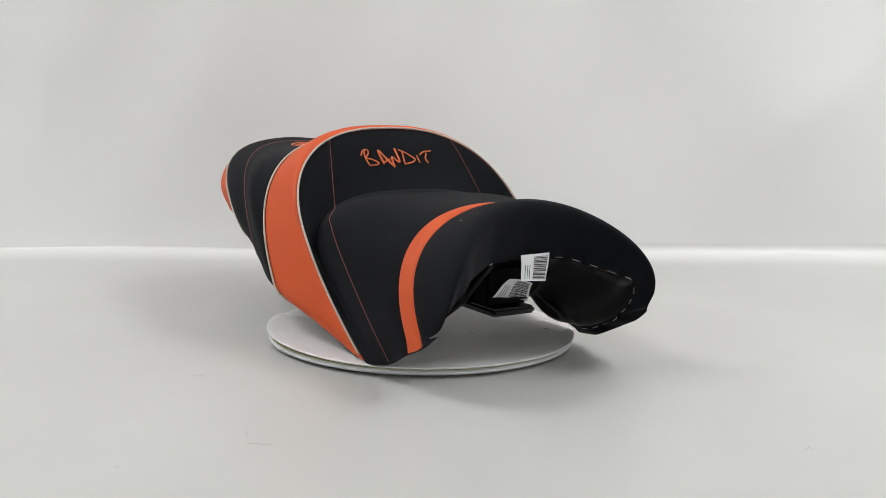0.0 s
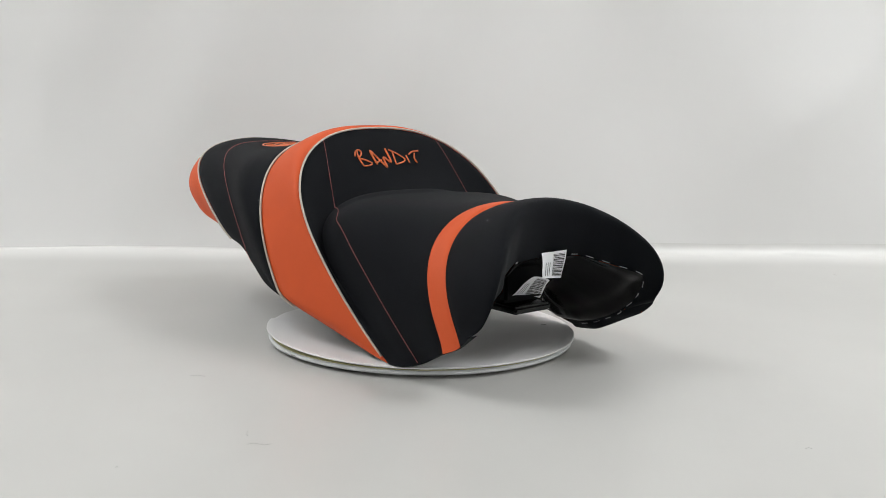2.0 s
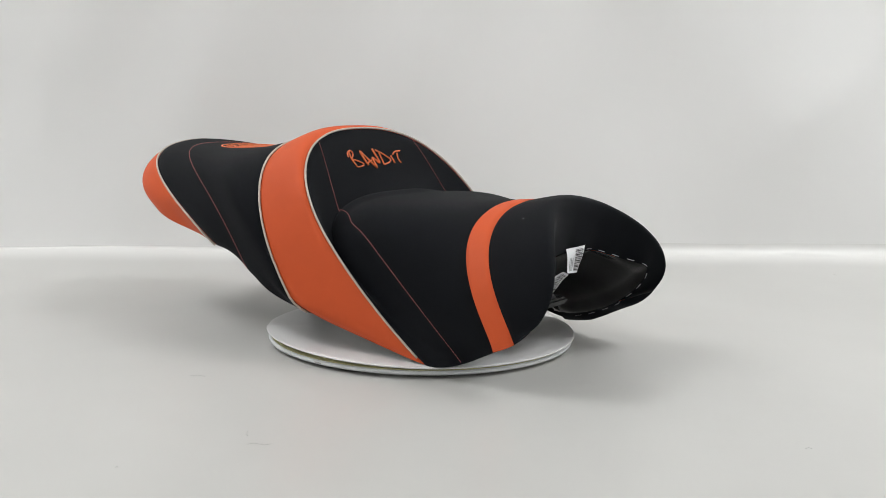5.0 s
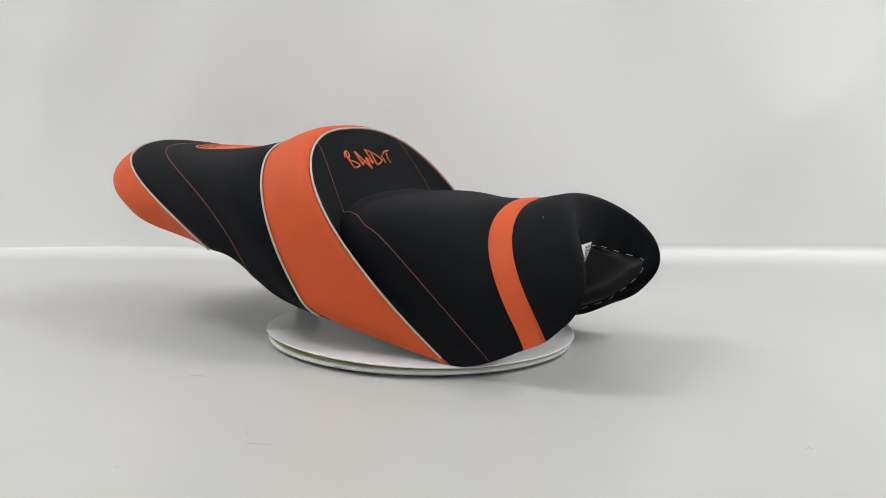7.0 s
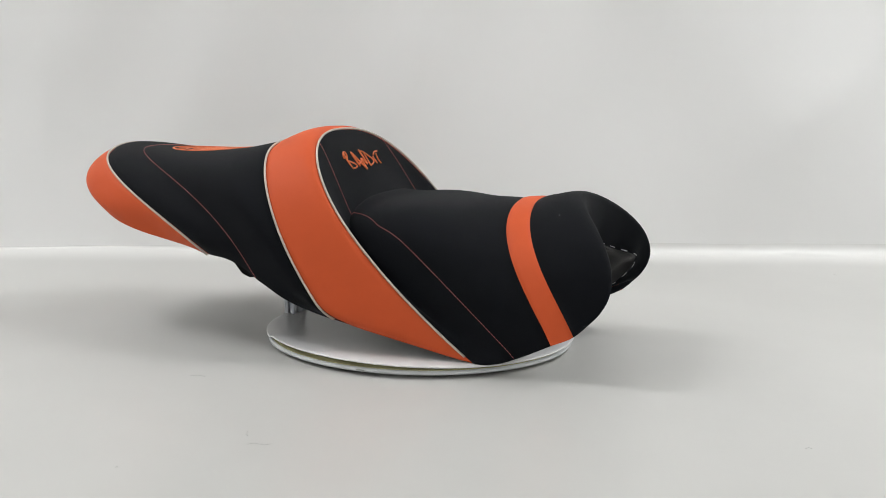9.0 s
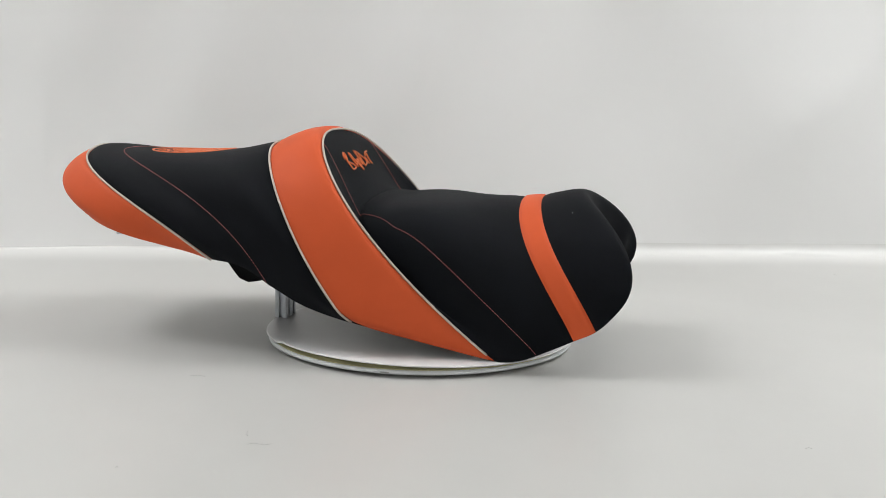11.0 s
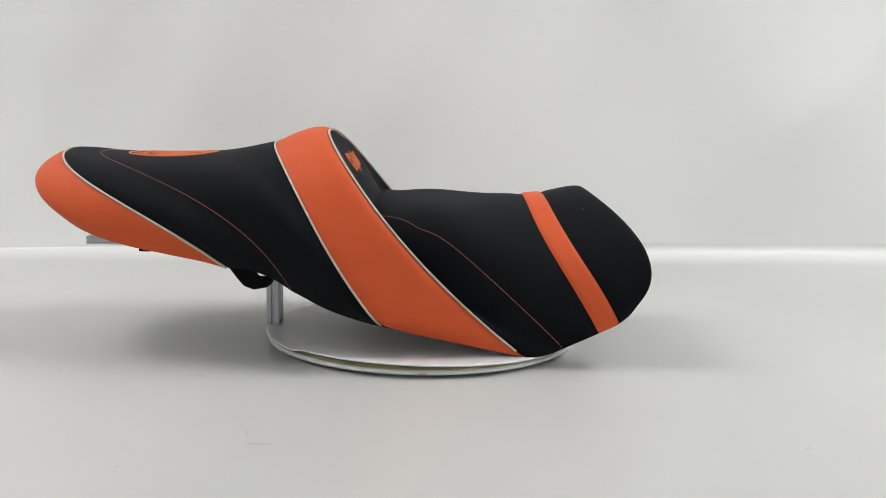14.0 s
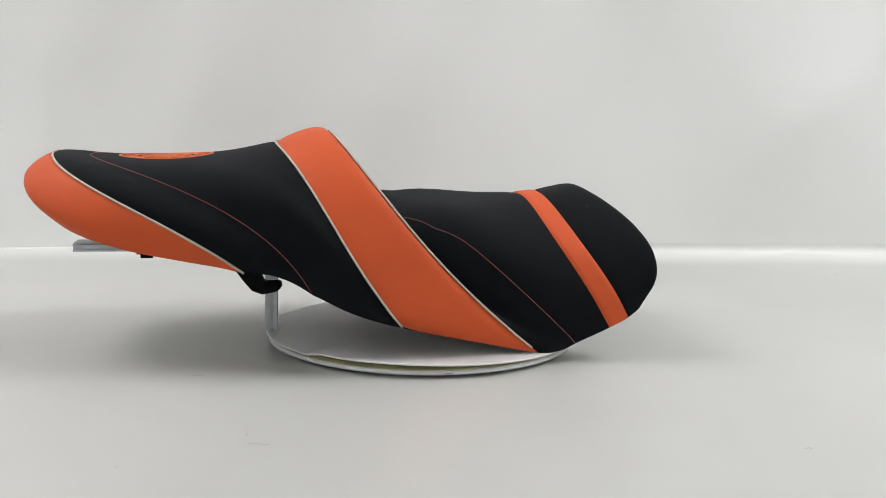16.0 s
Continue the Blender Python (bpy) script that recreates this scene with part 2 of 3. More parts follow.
def loft(R, sub):
    K = len(R)
    d = np.maximum(np.linalg.norm(np.diff(R, axis=0), axis=2), 0.006)[..., None]
    sl = (R[1:] - R[:-1]) / d
    out = []
    for i in range(K - 1):
        ends = []
        for j, side in ((i, 1), (i + 1, -1)):
            if j == 0:
                ends.append(sl[0] * d[i])
            elif j == K - 1:
                ends.append(sl[-1] * d[i])
            elif j == CREASE:  # a fold on top that dies out down the flank
                even = (sl[j - 1] * d[j] + sl[j] * d[j - 1]) / (d[j] + d[j - 1])
                w = np.clip((np.linspace(0, 1, R.shape[1]) - 0.36) / 0.2, 0, 1)[:, None]
                ends.append(((sl[j] if side > 0 else sl[j - 1]) * (1 - w) + even * w) * d[i])
            elif j == RIDGE and side > 0:
                ends.append((0.75 * sl[j] + 0.25 * sl[j - 1]) * d[i])
            else:
                ends.append((sl[j - 1] * d[j] + sl[j] * d[j - 1]) / (d[j] + d[j - 1]) * d[i])
        for u in np.linspace(0, 1, sub, endpoint=False):
            row = ((2 * u ** 3 - 3 * u ** 2 + 1) * R[i] + (u ** 3 - 2 * u ** 2 + u) * ends[0]
                   + (3 * u ** 2 - 2 * u ** 3) * R[i + 1] + (u ** 3 - u ** 2) * ends[1])
            if i == BAND:  # the band's lower edge is cut straight
                w = np.clip((np.linspace(0, 1, R.shape[1]) - 0.6) / 0.4, 0, 1)[:, None]
                w = w * w * (3 - 2 * w)
                row = row * (1 - w) + w * ((1 - u) * R[i] + u * R[i + 1])
                row[:, 2] += 0.0040 * 4 * u * (1 - u) * np.clip(1.3 - 2.6 * np.linspace(0, 1, R.shape[1]), 0, 1)
            if i == TAIL_HEM:  # the lower hem arches over the strap hook
                row[:, 2] += 0.0065 * math.sin(math.pi * u) * np.clip((np.linspace(0, 1, R.shape[1]) - 0.78) / 0.22, 0, 1) ** 2
            if i == RIDGE:  # the backrest is dished a little
                row[:, 0] -= 0.0045 * math.sin(math.pi * u) * np.clip(1.4 - 3.0 * np.linspace(0, 1, R.shape[1]), 0, 1)
            if i == CREASE:  # the rider's pad swells into a lip over the fold
                row[:, 2] += 0.0032 * min(1.0, u / 0.1) * max(0.0, 1 - (u / 0.75) ** 2) ** 2 * np.clip(1.6 - 2.9 * np.linspace(0, 1, R.shape[1]), 0, 1)
            out.append(row)
    out.append(R[-1])
    return np.array(out)


HALF = loft(CURVES, SUB)                                    # rows x flank x 3
NEAR = HALF * np.array([1, -1, 1])
FULL = np.concatenate([NEAR[:, ::-1], HALF[:, 1:]], axis=1)  # from one hem over the top to the other
gx, gy = np.gradient(FULL, axis=0), np.gradient(FULL, axis=1)
NORM = np.cross(gx, gy)
NORM /= np.linalg.norm(NORM, axis=2)[..., None] + 1e-12
MID = HALF.shape[1] - 1


def row_of(name, u=0.0):
    return NAMES.index(name) * SUB + u * SUB


def on_cover(a, v, lift=0.0):
    """The place on the cover at row a and column v, both running, lifted off it."""
    a, v = min(max(a, 0), len(FULL) - 1.001), min(max(v, 0), FULL.shape[1] - 1.001)
    i, j = int(a), int(v)
    fa, fv = a - i, v - j

    def mix(G):
        return (G[i, j] * (1 - fa) + G[i + 1, j] * fa) * (1 - fv) + (G[i, j + 1] * (1 - fa) + G[i + 1, j + 1] * fa) * fv
    return mix(FULL) + lift * mix(NORM)


def column_at(a, y):
    """The column of row a whose place lies y off the middle line, on the top."""
    i = int(min(max(a, 0), len(FULL) - 1.001))
    cols = []
    for k in (i, i + 1):
        ys = HALF[k, :, 1]
        top = int(np.argmax(ys))
        cols.append(np.interp(abs(y), ys[:top + 1], np.arange(top + 1)))
    return MID + math.copysign(cols[0] + (cols[1] - cols[0]) * (min(a, len(FULL) - 1.001) - i), y)


def panel(name, first, last, mat, parent, label):
    a, b = NAMES.index(first) * SUB, NAMES.index(last) * SUB
    rows = FULL[a:b + 1].copy()
    n = NORM[a:b + 1]
    k = np.arange(b - a + 1)
    edge = np.minimum(k, (b - a) - k)
    pull = np.where(edge == 0, -0.0022, np.where(edge == 1, -0.0004, 0.0))
    rows += n * pull[:, None, None]
    me = grid_mesh(name, rows, mat)
    fold = CREASE * SUB - a
    if 0 < fold < b - a:  # a sharp fold where backrest and pad meet
        w = rows.shape[1]
        flat = {fold * w + j for j in range(MID - 24, MID + 25)}
        mark = me.attributes.new("sharp_edge", "BOOLEAN", "EDGE")
        mark.data.foreach_set("value", [q.vertices[0] in flat and q.vertices[1] in flat for q in me.edges])
    return part(name, me, parent, label)


def dashes(points, length, gap, r):
    """Short thread stitches along a dense line of points."""
    points = np.asarray(points)
    run = np.r_[0, np.cumsum(np.linalg.norm(np.diff(points, axis=0), axis=1))]
    out, s = [], 0.0
    while s + length < run[-1]:
        t = np.linspace(s, s + length, 4)
        seg = np.stack([np.interp(t, run, points[:, i]) for i in range(3)], 1)
        out.append(tube(seg, r, 5))
        s += length + gap
    return out


def seat():
    e = new("motorcycle_seat")
    tagged(e, "black and orange stitched two-level motorcycle seat with cream piping", "motorcycle seat")
    panel("tail_panel", "rim", "c1", ORANGE, e, "orange coated fabric tail panel")
    panel("passenger_panel", "c1", "c3", BLACK, e, "black stretch fabric passenger panel")
    panel("side_band", "c3", "c4", ORANGE, e, "broad orange band over the hump")
    panel("rider_panel", "c4", "c7", BLACK, e, "black fabric rider panel with backrest")
    panel("front_band", "c7", "c8", ORANGE, e, "narrow orange front band")
    panel("nose_panel", "c8", "hem", BLACK, e, "black fabric nose panel")
    for k in ("c1", "c3", "c4"):
        a = NAMES.index(k) * SUB
        path = FULL[a] - 0.0002 * NORM[a]
        cut = {"c4": 1, "c3": 1, "c1": 0}[k]
        v, f = tube(path[cut:len(path) - cut], 0.00135, 10)
        part("piping", mesh("piping", v, f, CREAM), e, "cream piping cord")
    # thread seams
    for side in (-1, 1):
        line = [on_cover(row_of("c2"), MID + side * c, 0.0004) for c in np.linspace(0, MID - 0.1, 200)]
        part("stitch_line", joined("stitch_line", dashes(line, 0.0031, 0.0012, 0.00034), THREAD), e, "fine orange-red thread seam")
        line = []
        spread = 0.017 if side < 0 else 0.031
        for u in np.linspace(0.03, 1, 40):
            a = row_of("c4", u)
            line.append(on_cover(a, column_at(a, side * (0.0935 + spread * u)), 0.0004))
        knee = column_at(row_of("crease"), side * (0.0935 + spread))
        for u in np.linspace(0, 1, 160)[1:]:
            col = knee + (MID + side * (MID - 0.1) - knee) * u ** 1.12
            rowa = row_of("crease", 1.14 * (1 - math.exp(-abs(col - knee) / 2.2)))
            line.append(on_cover(rowa, col, 0.0007))
        line = np.array(line)
        for k in range(8):  # the thread is pulled taut past the fold
            line[42:90] = 0.25 * line[41:89] + 0.5 * line[42:90] + 0.25 * line[43:91]
        part("stitch_line", joined("stitch_line", dashes(line, 0.0031, 0.0012, 0.00034), THREAD), e, "fine orange-red thread seam")
    # underside: pairs of hem points joined by a shallow vault
    pairs = [(HALF[0, j], 0) for j in range(0, 40, 2)]
    pairs += [(HALF[i, -1], 1) for i in range(1, len(HALF) - 1, 2) if HALF[i, -1, 0] < 0.205]

    def vault(p, kind, u):
        q = np.array([p[0], p[1] * u * 0.985, p[2]])
        core = min(0.045, 0.6 * p[1])                     # half width of the flat middle
        slope = min(1.0, max(0.0, (abs(q[1]) - core) / max(1e-4, p[1] * 0.985 - core)))
        if kind == 1:
            q[2] += (max(0.068, p[2] + 0.02) - p[2]) * (1 - slope ** 5)
        else:
            q[0] += 0.006
            q[2] += 0.005
            q[2] += (0.1122 - q[2]) * (1 - u * u) ** 0.5 * min(1.0, max(0.0, (q[0] + 0.36) / 0.1))
        return q
    rows = [[vault(p, kind, u) for u in np.linspace(-1, 1, 61)] for p, kind in pairs]
    part("base_pan", grid_mesh("base_pan", rows, PAN), e, "black moulded plastic base pan")
    # the cover turns in under both flanks of the nose and meets a dished pan there
    first, last = NAMES.index("c4") * SUB, NAMES.index("nose") * SUB
    low = soft_line(HEM_LOW, last - first + 1)[::-1]
    hem = soft_line(HEM_TOP, 160, True)
    inner_at = int(np.argmin(np.abs(hem[:, 1] - 0.045)))
    corner_at = int(np.argmax(hem[:, 0] + hem[:, 1]))
    for side in (-1, 1):
        flip = np.array([1, side, 1])
        fold = []
        steps = np.linspace(0, 1, 11)
        tip = HALF[last:, -1] - (HALF[last, -1] + (low[-1] - HALF[last, -1]) * steps[:, None])
        inward = 0.015 if side < 0 else 0.002
        for k in range(last - first + 1):
            p, q, near_tip = HALF[first + k, -1], low[k], (k / (last - first)) ** 3
            row = p + (q - p) * steps[:, None] + near_tip * tip
            row = row + np.sin(math.pi * steps ** 0.6)[:, None] * np.array([0.0, -inward * (k / (last - first)) ** 3, -0.0035 * (1 - near_tip)])
            fold.append(row * flip)
        part("hem_fold", grid_mesh("hem_fold", fold, BLACK), e, "black fabric turned in under the flank")
        top = hem[inner_at:corner_at + 1]
        outer = np.concatenate([hem[corner_at:], soft_line(HEM_LOW, 60)[1:]])
        foot = np.array([0.209, 0.047, 0.0645])
        m = 41
        T = np.array([top[int(round(q))] for q in np.linspace(0, len(top) - 1, m)])
        O = np.array([outer[int(round(q))] for q in np.linspace(0, len(outer) - 1, m)])
        w = np.linspace(0, 1, m)[:, None]
        L = T[0] * (1 - w) + foot * w
        Bt = foot * (1 - w) + O[-1] * w + np.sin(math.pi * w) * np.array([0.0, -0.004, -0.0075])
        dish = []
        for a in range(m):
            v = a / (m - 1)
            row = []
            for b in range(m):
                u = b / (m - 1)
                p = (1 - v) * T[b] + v * Bt[b] + (1 - u) * L[a] + u * O[a]
                p = p - ((1 - u) * (1 - v) * T[0] + u * (1 - v) * T[-1] + (1 - u) * v * foot + u * v * O[-1])
                rim = min(1.0, min(u, 1 - u, v, 1 - v) / 0.16)
                rim = rim * rim * (3 - 2 * rim)
                deep = 0.019 + 0.011 * math.sin(5.2 * u - 2.0 * v + 0.6)
                p = p + rim * deep * np.array([-0.62, -0.30, 0.55])
                row.append(p * flip)
            dish.append(row)
        part("pan_pocket", grid_mesh("pan_pocket", dish, GLOSS), e, "dished glossy black plastic under the nose")
        if side > 0:
            line = [on_cover(len(FULL) - 1.35, MID + c, 0.0008) for c in np.linspace(7, MID - 0.2, 160)]
            line += [(HALF[first + k, -1] * 0.16 + low[k] * 0.84) + np.array([0, -0.001, -0.0018]) for k in range(last - first - 2, 6, -1)]
            for v, f in dashes(np.array(line), 0.0100, 0.0117, 0.00034):
                part("staple", mesh("staple", v, f, STEEL), e)
            rear = np.array([Bt[int(q)] + np.array([0.0015, -0.0015, -0.0005]) for q in np.linspace(4, 30, 40)])
            for v, f in dashes(rear, 0.0090, 0.0130, 0.0003):
                part("staple", mesh("staple", v, f, STEEL), e)
        else:
            v, f = tube([on_cover(len(FULL) - 1.35, MID - c, 0.0008) for c in np.linspace(9.2, 10.2, 5)], 0.0004, 5)
            part("staple", mesh("staple", v, f, STEEL), e)
    # the pan's middle between the pockets
    mid_rows = []
    for y in np.linspace(-0.0455, 0.0455, 21):
        a = np.array([np.interp(abs(y), hem[:, 1], hem[:, 0]), y, np.interp(abs(y), hem[:, 1], hem[:, 2])])
        b = np.array([0.209, y, 0.0645])
        hollow = 0.016 * (1 - (y / 0.0455) ** 4)
        mid_rows.append([a * (1 - w) + b * w + hollow * math.sin(math.pi * w) ** 0.6 * np.array([-0.8, 0, 0.3]) for w in np.linspace(0, 1, 15)])
    part("pan_front", grid_mesh("pan_front", mid_rows, GLOSS), e, "black plastic front of the pan")
    # hooks and studs under the tail
    prof = [(-0.186, 0.097), (-0.174, 0.080), (-0.164, 0.068), (-0.152, 0.0635), (-0.136, 0.0665), (-0.129, 0.0715), (-0.1285, 0.078),
            (-0.133, 0.0785), (-0.148, 0.0780), (-0.154, 0.090), (-0.153, 0.099)]
    for side in (-1, 1):
        y0, y1 = sorted((side * 0.082, side * 0.100))
        n = len(prof)
        v = [(s, y0, z) for s, z in prof] + [(s, y1, z) for s, z in prof]
        f = [list(range(n)), list(range(2 * n - 1, n - 1, -1))] + [[k, k + n, (k + 1) % n + n, (k + 1) % n] for k in range(n)]
        me = mesh("strap_hook", v, f, PAN, False)
        bm = bmesh.new()
        bm.from_mesh(me)
        bmesh.ops.recalc_face_normals(bm, faces=bm.faces)
        bmesh.ops.bevel(bm, geom=[q for q in bm.edges if q.calc_face_angle(0) > 0.8], offset=0.0015, segments=2, affect="EDGES")
        bm.to_mesh(me)
        bm.free()
        part("strap_hook", me, e, "black moulded plastic strap hook")
        part("rubber_stud", box_mesh("rubber_stud", (-0.296, side * 0.088 - 0.007, 0.1068), (-0.273, side * 0.088 + 0.007, 0.125), PAN, 0.0045), e, "black rubber stud")
    part("mounting_block", box_mesh("mounting_block", (0.190, -0.036, 0.062), (0.232, 0.032, 0.112), PAN, 0.006), e, "black plastic block behind the stickers")
    # tongue that hooks under the tank
    part("tongue", box_mesh("tongue", (0.150, -0.036, 0.0545), (0.2515, 0.024, 0.0635), GLOSS, 0.003), e, "black plastic mounting tongue")
    # stickers at the nose
    def sticker(corners, curl):
        tl, tr, br, bl = [np.array(c) for c in corners]
        nrm = np.cross(tr - tl, bl - tl)
        nrm /= np.linalg.norm(nrm)
        if nrm[0] < 0:
            nrm = -nrm

        def at(u, w, lift=0.0):
            p = (tl * (1 - u) + tr * u) * (1 - w) + (bl * (1 - u) + br * u) * w
            return p + nrm * (curl * (4 * u * (1 - u)) + 0.5 * curl * math.sin(5 * w) + lift)
        rows = [[at(u, w) for u in np.linspace(0, 1, 9)] for w in np.linspace(0, 1, 9)]
        lab = part("sticker", grid_mesh("sticker", rows, LABEL), e, "white printed sticker with a bar code")
        bars, w = [], 0.10
        k = 0
        while w < 0.92:
            th = (0.018, 0.034, 0.012, 0.026, 0.040)[k % 5]
            row = [[at(u, q, 0.0003) for u in np.linspace(0.42, 0.93, 6)] for q in (w, w + th)]
            bars.append(([p for r in row for p in r], [[i, i + 1, i + 7, i + 6] for i in range(5)]))
            w += th + (0.022, 0.014, 0.030)[k % 3]
            k += 1
        for q in (0.12, 0.20, 0.28):
            row = [[at(u, w2, 0.0003) for w2 in np.linspace(0.4, 0.92, 6)] for u in (q, q + 0.02)]
            bars.append(([p for r in row for p in r], [[i, i + 1, i + 7, i + 6] for i in range(5)]))
        part("print", joined("print", bars, INK, False), lab, "black printed bars")
    sticker([(0.2650, -0.0105, 0.1268), (0.2697, 0.0262, 0.1282), (0.2580, 0.0318, 0.0927), (0.2700, -0.0120, 0.0985)], 0.002)
    sticker([(0.2725, -0.0308, 0.1026), (0.2557, 0.0146, 0.0913), (0.2250, 0.0302, 0.0640), (0.2384, -0.0293, 0.0761)], -0.002)
    # a speck of dust on the nose panel
    speck = on_cover(row_of("c8", 0.42), MID - 13.7, 0.0002)
    part("speck", box_mesh("speck", tuple(speck - 0.0004), tuple(speck + 0.0004), LABEL, 0.0002), e, "white speck of dust")
    # embroidery
    def on_backrest(y, z):
        lo, hi = row_of("c4", 0.02), row_of("crease")
        for _ in range(30):
            m = 0.5 * (lo + hi)
            if on_cover(m, column_at(m, y))[2] > z:
                lo = m
            else:
                hi = m
        return on_cover(lo, column_at(lo, y), 0.0006)

    def on_tail(x, y):
        lo, hi = row_of("c1", 0.02), row_of("c3")
        for _ in range(30):
            m = 0.5 * (lo + hi)
            if on_cover(m, column_at(m, y))[0] < x:
                lo = m
            else:
                hi = m
        return on_cover(lo, column_at(lo, y), 0.0)

    def brush(points, r, place):
        pts = np.array(points, float)
        for _ in range(2):  # round the corners of the stroke
            if len(pts) > 2:
                cut = np.stack([0.8 * pts[:-1] + 0.2 * pts[1:], 0.2 * pts[:-1] + 0.8 * pts[1:]], 1).reshape(-1, 2)
                pts = np.concatenate([pts[:1], cut[1:-1], pts[-1:]])
        run = np.r_[0, np.cumsum(np.linalg.norm(np.diff(pts, axis=0), axis=1))]
        t = np.linspace(0, run[-1], max(6, int(run[-1] / 0.0016)))
        return tube([place(np.interp(q, run, pts[:, 0]), np.interp(q, run, pts[:, 1])) for q in t], r, 6)

    def script(px):
        return [(-0.0545 + (X - 28) * 0.000302, 0.2134 + (84 - Y) * 0.00027) for X, Y in px]
    signs = [[(50, 38), (46, 72), (60, 111)], [(31, 64), (40, 42), (62, 32), (72, 44), (66, 58), (46, 74)],
             [(48, 74), (84, 84), (112, 101), (92, 109), (60, 111)], [(133, 106), (123, 70), (118, 32), (150, 80), (180, 122)], [(128, 99), (166, 84)],
             [(181, 120), (176, 62), (218, 110), (206, 32)], [(241, 50), (237, 108)], [(224, 38), (258, 54), (302, 86), (284, 99), (237, 108)],
             [(312, 68), (317, 104)], [(330, 64), (352, 50), (393, 48)], [(366, 58), (352, 86), (363, 106)]]
    for k, px in enumerate(signs):
        v, f = brush(script(px), 0.00115 if k not in (3, 5) else 0.0014, on_backrest)
        part("embroidery", mesh("embroidery", v, f, SILK), e, "raised orange embroidered stroke")
    ring = []
    cx, rad = -0.268, 0.056
    for r, w in ((rad, 0.0013), (rad - 0.019, 0.0009)):
        ring.append(tube([on_tail(cx + r * math.cos(a), 0.86 * r * math.sin(a)) for a in np.linspace(0, 2 * math.pi, 90)], w, 6))
    for k in range(17):
        a = 2 * math.pi * k / 17
        ring.append(brush([(cx + q * math.cos(a + d), 0.86 * q * math.sin(a + d)) for q, d in ((rad - 0.006, 0.0), (rad - 0.012, 0.10), (rad - 0.017, -0.02))], 0.0008, on_tail))
    for k in range(6):
        w = 0.030 * math.cos((k - 2.5) * 0.46)
        y = (k - 2.5) * 0.0098
        ring.append(brush([(cx - w, y), (cx - 0.2 * w, y + 0.004), (cx + 0.3 * w, y - 0.003), (cx + w, y + 0.001)], 0.0009, on_tail))
    part("emblem", joined("emblem", ring, SILK), e, "round orange embroidered emblem")
    return e


SEAT = seat()


# ---------------------------------------------------------------- turntable and stand
FLECKS = [(0.067, -0.030, -30), (0.166, 0.004, -30)]


def turntable():
    e = new("turntable")
    tagged(e, "round pale turntable with a thin white sheet on its disc", "turntable")
    part("disc", lathe("disc", [(0.0, -0.0105), (0.194, -0.0105), (0.197, -0.0095), (0.1975, -0.0075), (0.196, -0.005), (0.0, -0.005)], DISC), e)
    # thin layer added so that the gap under the lifted edge shows yellow
    part("yellow_layer", lathe("yellow_layer", [(0.0, -0.0049), (0.1945, -0.0049), (0.195, -0.0045), (0.1945, -0.0041), (0.0, -0.0041)], YELLOW), e, "thin pale yellow layer under the top sheet")
    radii = (0.02, 0.06, 0.09, 0.11, 0.13, 0.15, 0.165, 0.18, 0.19)
    under = [(0.0, -0.0024)] + [(r, -0.0024) for r in radii] + [(0.1985, -0.0024)]
    over = [(0.1985, 0.0)] + [(r, 0.0) for r in radii[::-1]] + [(0.0, 0.0)]
    me = lathe("top_sheet", under + [(0.2, -0.0016), (0.1998, -0.0004)] + over, SHEET, 300)
    for p in me.vertices:  # one stretch of its edge has come loose and lifts off
        r = math.hypot(p.co.x, p.co.y)
        a = (math.degrees(math.atan2(p.co.y, p.co.x)) + 158 + 180) % 360 - 180
        rise = min(1.0, max(0.0, (a + 42) / 9))
        fall = min(1.0, max(0.0, (62 - a) / 75))
        if r > 0.1:
            p.co.z += (0.0044 * rise * rise * (3 - 2 * rise) * fall * fall * (3 - 2 * fall) + 0.0010 * math.exp(-((a + 48) / 5) ** 2)) * ((r - 0.1) / 0.1) ** 2
    part("top_sheet", me, e, "thin white top sheet with one edge lifted")
    a = math.radians(-147)
    chip = box_mesh("chip", (-0.0006, -0.005, -0.0007), (0.0006, 0.005, 0.0007), LINT, 0.0003)
    part("chip", chip, e, "small dark chip in the rim").matrix_local = Matrix.Translation((0.1973 * math.cos(a), 0.1973 * math.sin(a), -0.0078)) @ pose(0, 0, 0, 0, 0, -147)
    for fx, fy, turn in FLECKS:
        fleck = box_mesh("fleck", (-0.0035, -0.0006, 0), (0.0035, 0.0006, 0.0004), LINT)
        part("fleck", fleck, e, "small grey mark on the sheet").matrix_local = pose(fx, fy, 0.0001, 0, 0, turn)
    part("base", lathe("base", [(0.0, FLOOR), (0.165, FLOOR), (0.1665, FLOOR + 0.0015), (0.165, -0.0107), (0.0, -0.0107)], DISC), e)
    return e


TABLE = turntable()


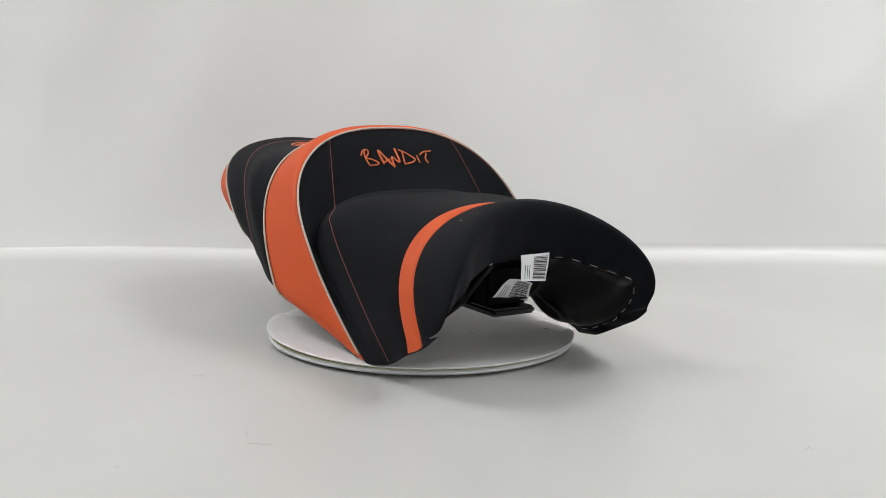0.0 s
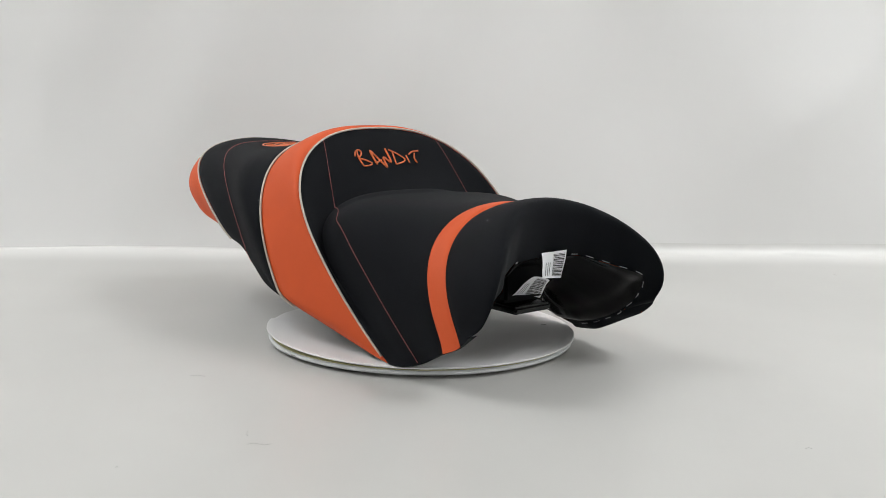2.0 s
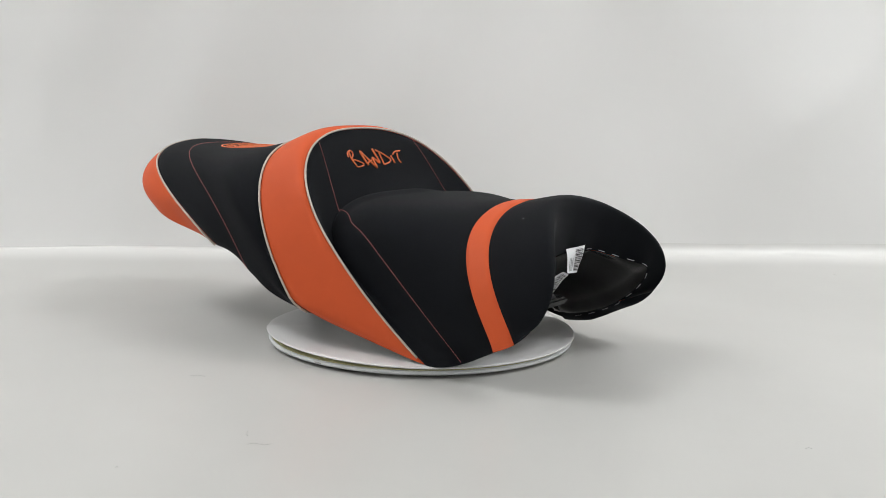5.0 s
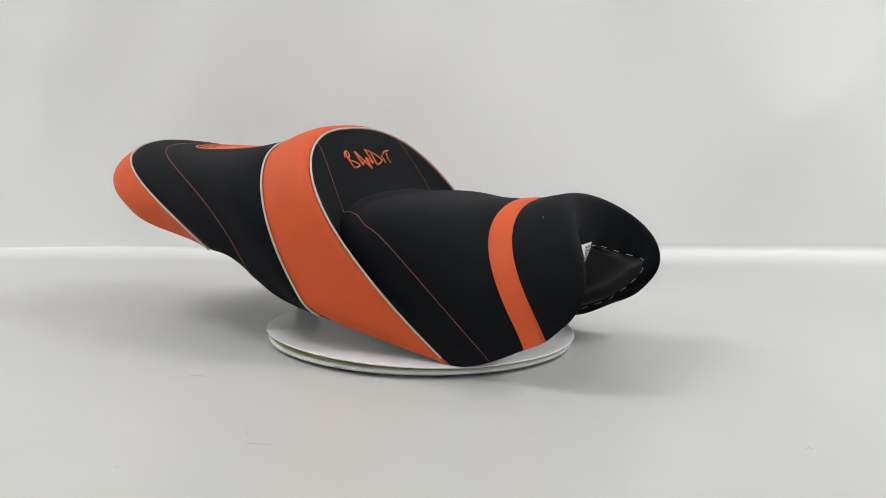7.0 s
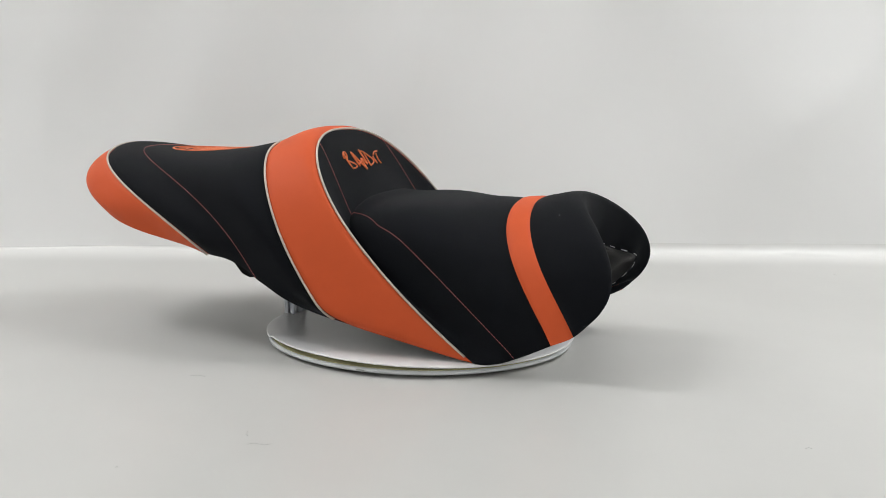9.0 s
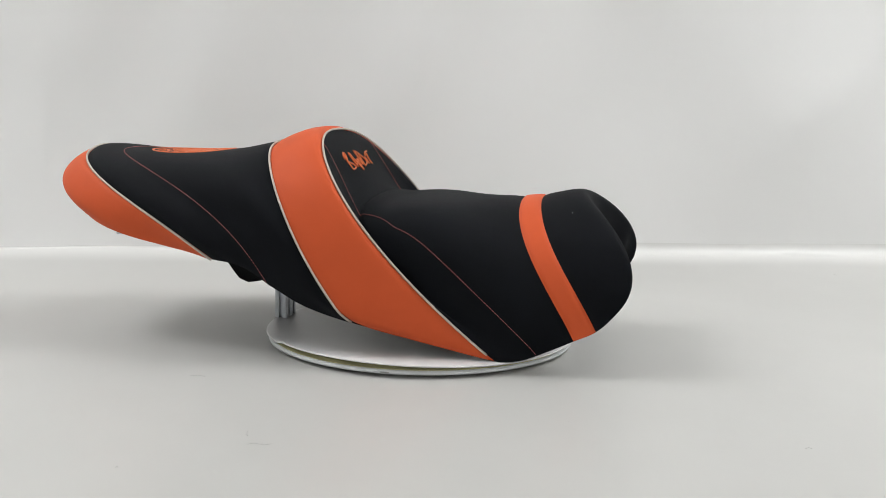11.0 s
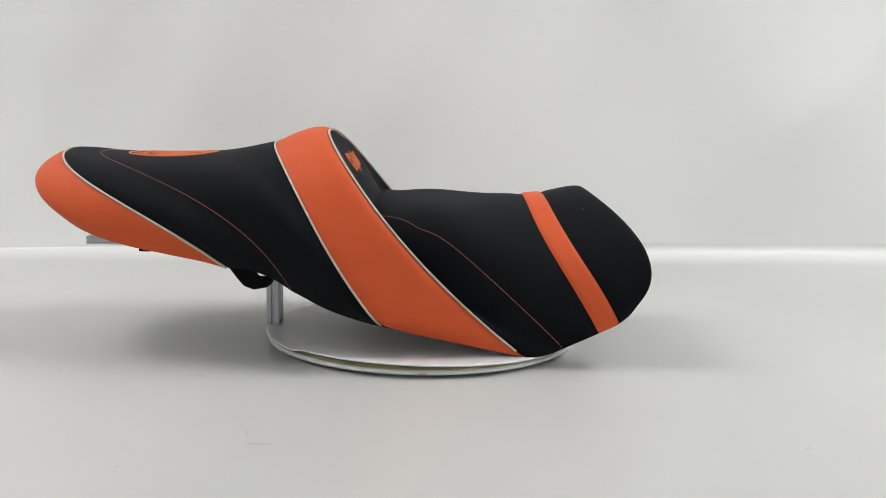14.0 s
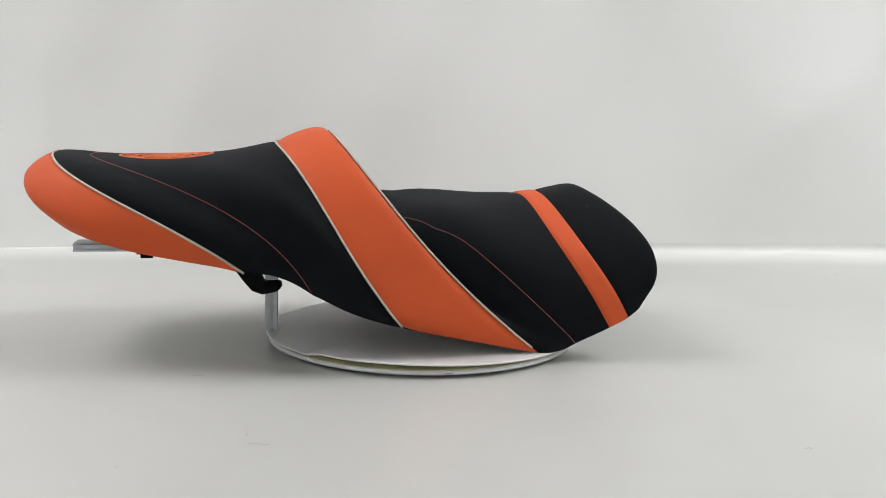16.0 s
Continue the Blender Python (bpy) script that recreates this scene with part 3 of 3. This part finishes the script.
def extrusion(name, size, mat, broad, narrow, depth):
    """A bar of aluminium profile along z, rounded at the corners: grooves on the broad faces (offsets along y) and on the narrow ones (along x)."""
    tx, ty, lz = size
    a, b, g, d, c = tx / 2, ty / 2, 0.0026, depth, 0.0014

    def side(p0, p1, offsets, inward):
        """One straight side from p0 to p1 with its grooves."""
        out, p0, p1, n = [p0], np.array(p0), np.array(p1), np.array(inward)
        run = (p1 - p0) / np.linalg.norm(p1 - p0)
        mid = (p0 + p1) / 2
        for o in sorted(offsets):
            q = mid + run * o
            out += [tuple(q - run * g), tuple(q - run * g + n * d), tuple(q + run * g + n * d), tuple(q + run * g)]
        return out + [tuple(p1)]
    ring = side((-a + c, -b), (a - c, -b), narrow, (0, 1)) + side((a, -b + c), (a, b - c), broad, (-1, 0))
    ring += side((a - c, b), (-a + c, b), narrow, (0, -1)) + side((-a, b - c), (-a, -b + c), broad, (1, 0))
    n = len(ring)
    v = [(x, y, 0) for x, y in ring] + [(x, y, lz) for x, y in ring]
    f = [[k, (k + 1) % n, (k + 1) % n + n, k + n] for k in range(n)] + [list(range(n))[::-1], list(range(n, 2 * n))]
    return mesh(name, v, f, mat, False)


def stand():
    """An upright of aluminium profile on the disc with a flat bar under the tail."""
    e = new("support_stand")
    tagged(e, "bare aluminium profile stand propping the seat's tail", "stand")
    up = part("upright", extrusion("upright", (0.017, 0.036, 0.1015), ALU, (-0.009, 0.009), (0.0,), 0.0055), e)
    up.matrix_local = pose(-0.141, 0.004, 0.0)
    bar = part("crossbar", extrusion("crossbar", (0.010, 0.040, 0.255), ALU, (), (0.0,), 0.003), e)
    bar.matrix_local = pose(-0.127, 0.010, 0.1066, 0, -90, 0)
    return e


STAND = stand()


# ---------------------------------------------------------------- lint on the floor
def lint(x, y, pts):
    path = [(x + px, y + py, FLOOR + 0.0012 + 0.001 * (k % 2)) for k, (px, py) in enumerate(pts)]
    v, f = tube(path, 0.00014, 5)
    return tagged(new("lint", mesh("lint", v, f, LINT)), "tiny dark thread of lint lying on the floor", "lint", "bits of lint")


lint(-0.246, -0.487, [(0, 0), (0.0015, 0.001), (0.003, 0)])
lint(-0.154, -0.395, [(0, 0.008), (0.002, 0.003), (0.001, -0.002), (0.004, -0.008)])
lint(-0.141, -0.423, [(-0.006, 0), (0, 0.001), (0.010, -0.001), (0.016, 0)])
lint(0.154, -0.341, [(0, 0), (0.001, 0.002)])
lint(0.747, 0.536, [(-0.003, 0), (0, 0.002), (0.004, 0.001)])
lint(0.366, -0.403, [(0, 0), (0.003, 0.001), (0.006, 0)])
lint(-0.244, -0.208, [(-0.008, 0), (0, 0.001), (0.009, -0.001)])


# ---------------------------------------------------------------- what turns
def motions():
    turn_rows, seat_rows = [], []
    for k in range(17):
        a = TURN * k
        r = math.radians(a)
        turn_rows.append((float(k), pose(0, 0, 0, 0, 0, a)))
        x = PIVOT[0] * math.cos(r) - PIVOT[1] * math.sin(r)
        y = PIVOT[0] * math.sin(r) + PIVOT[1] * math.cos(r)
        seat_rows.append((float(k), pose(x, y, 0, SEAT_ROLL, 0, HEADING - 90 + a)))
    walk(TABLE, turn_rows)
    walk(SEAT, seat_rows)
    walk(STAND, [(t, Matrix.Translation(m.translation) @ pose(0, 0, 0, 0, 0, HEADING - 90 + TURN * t)) for t, m in seat_rows])


motions()
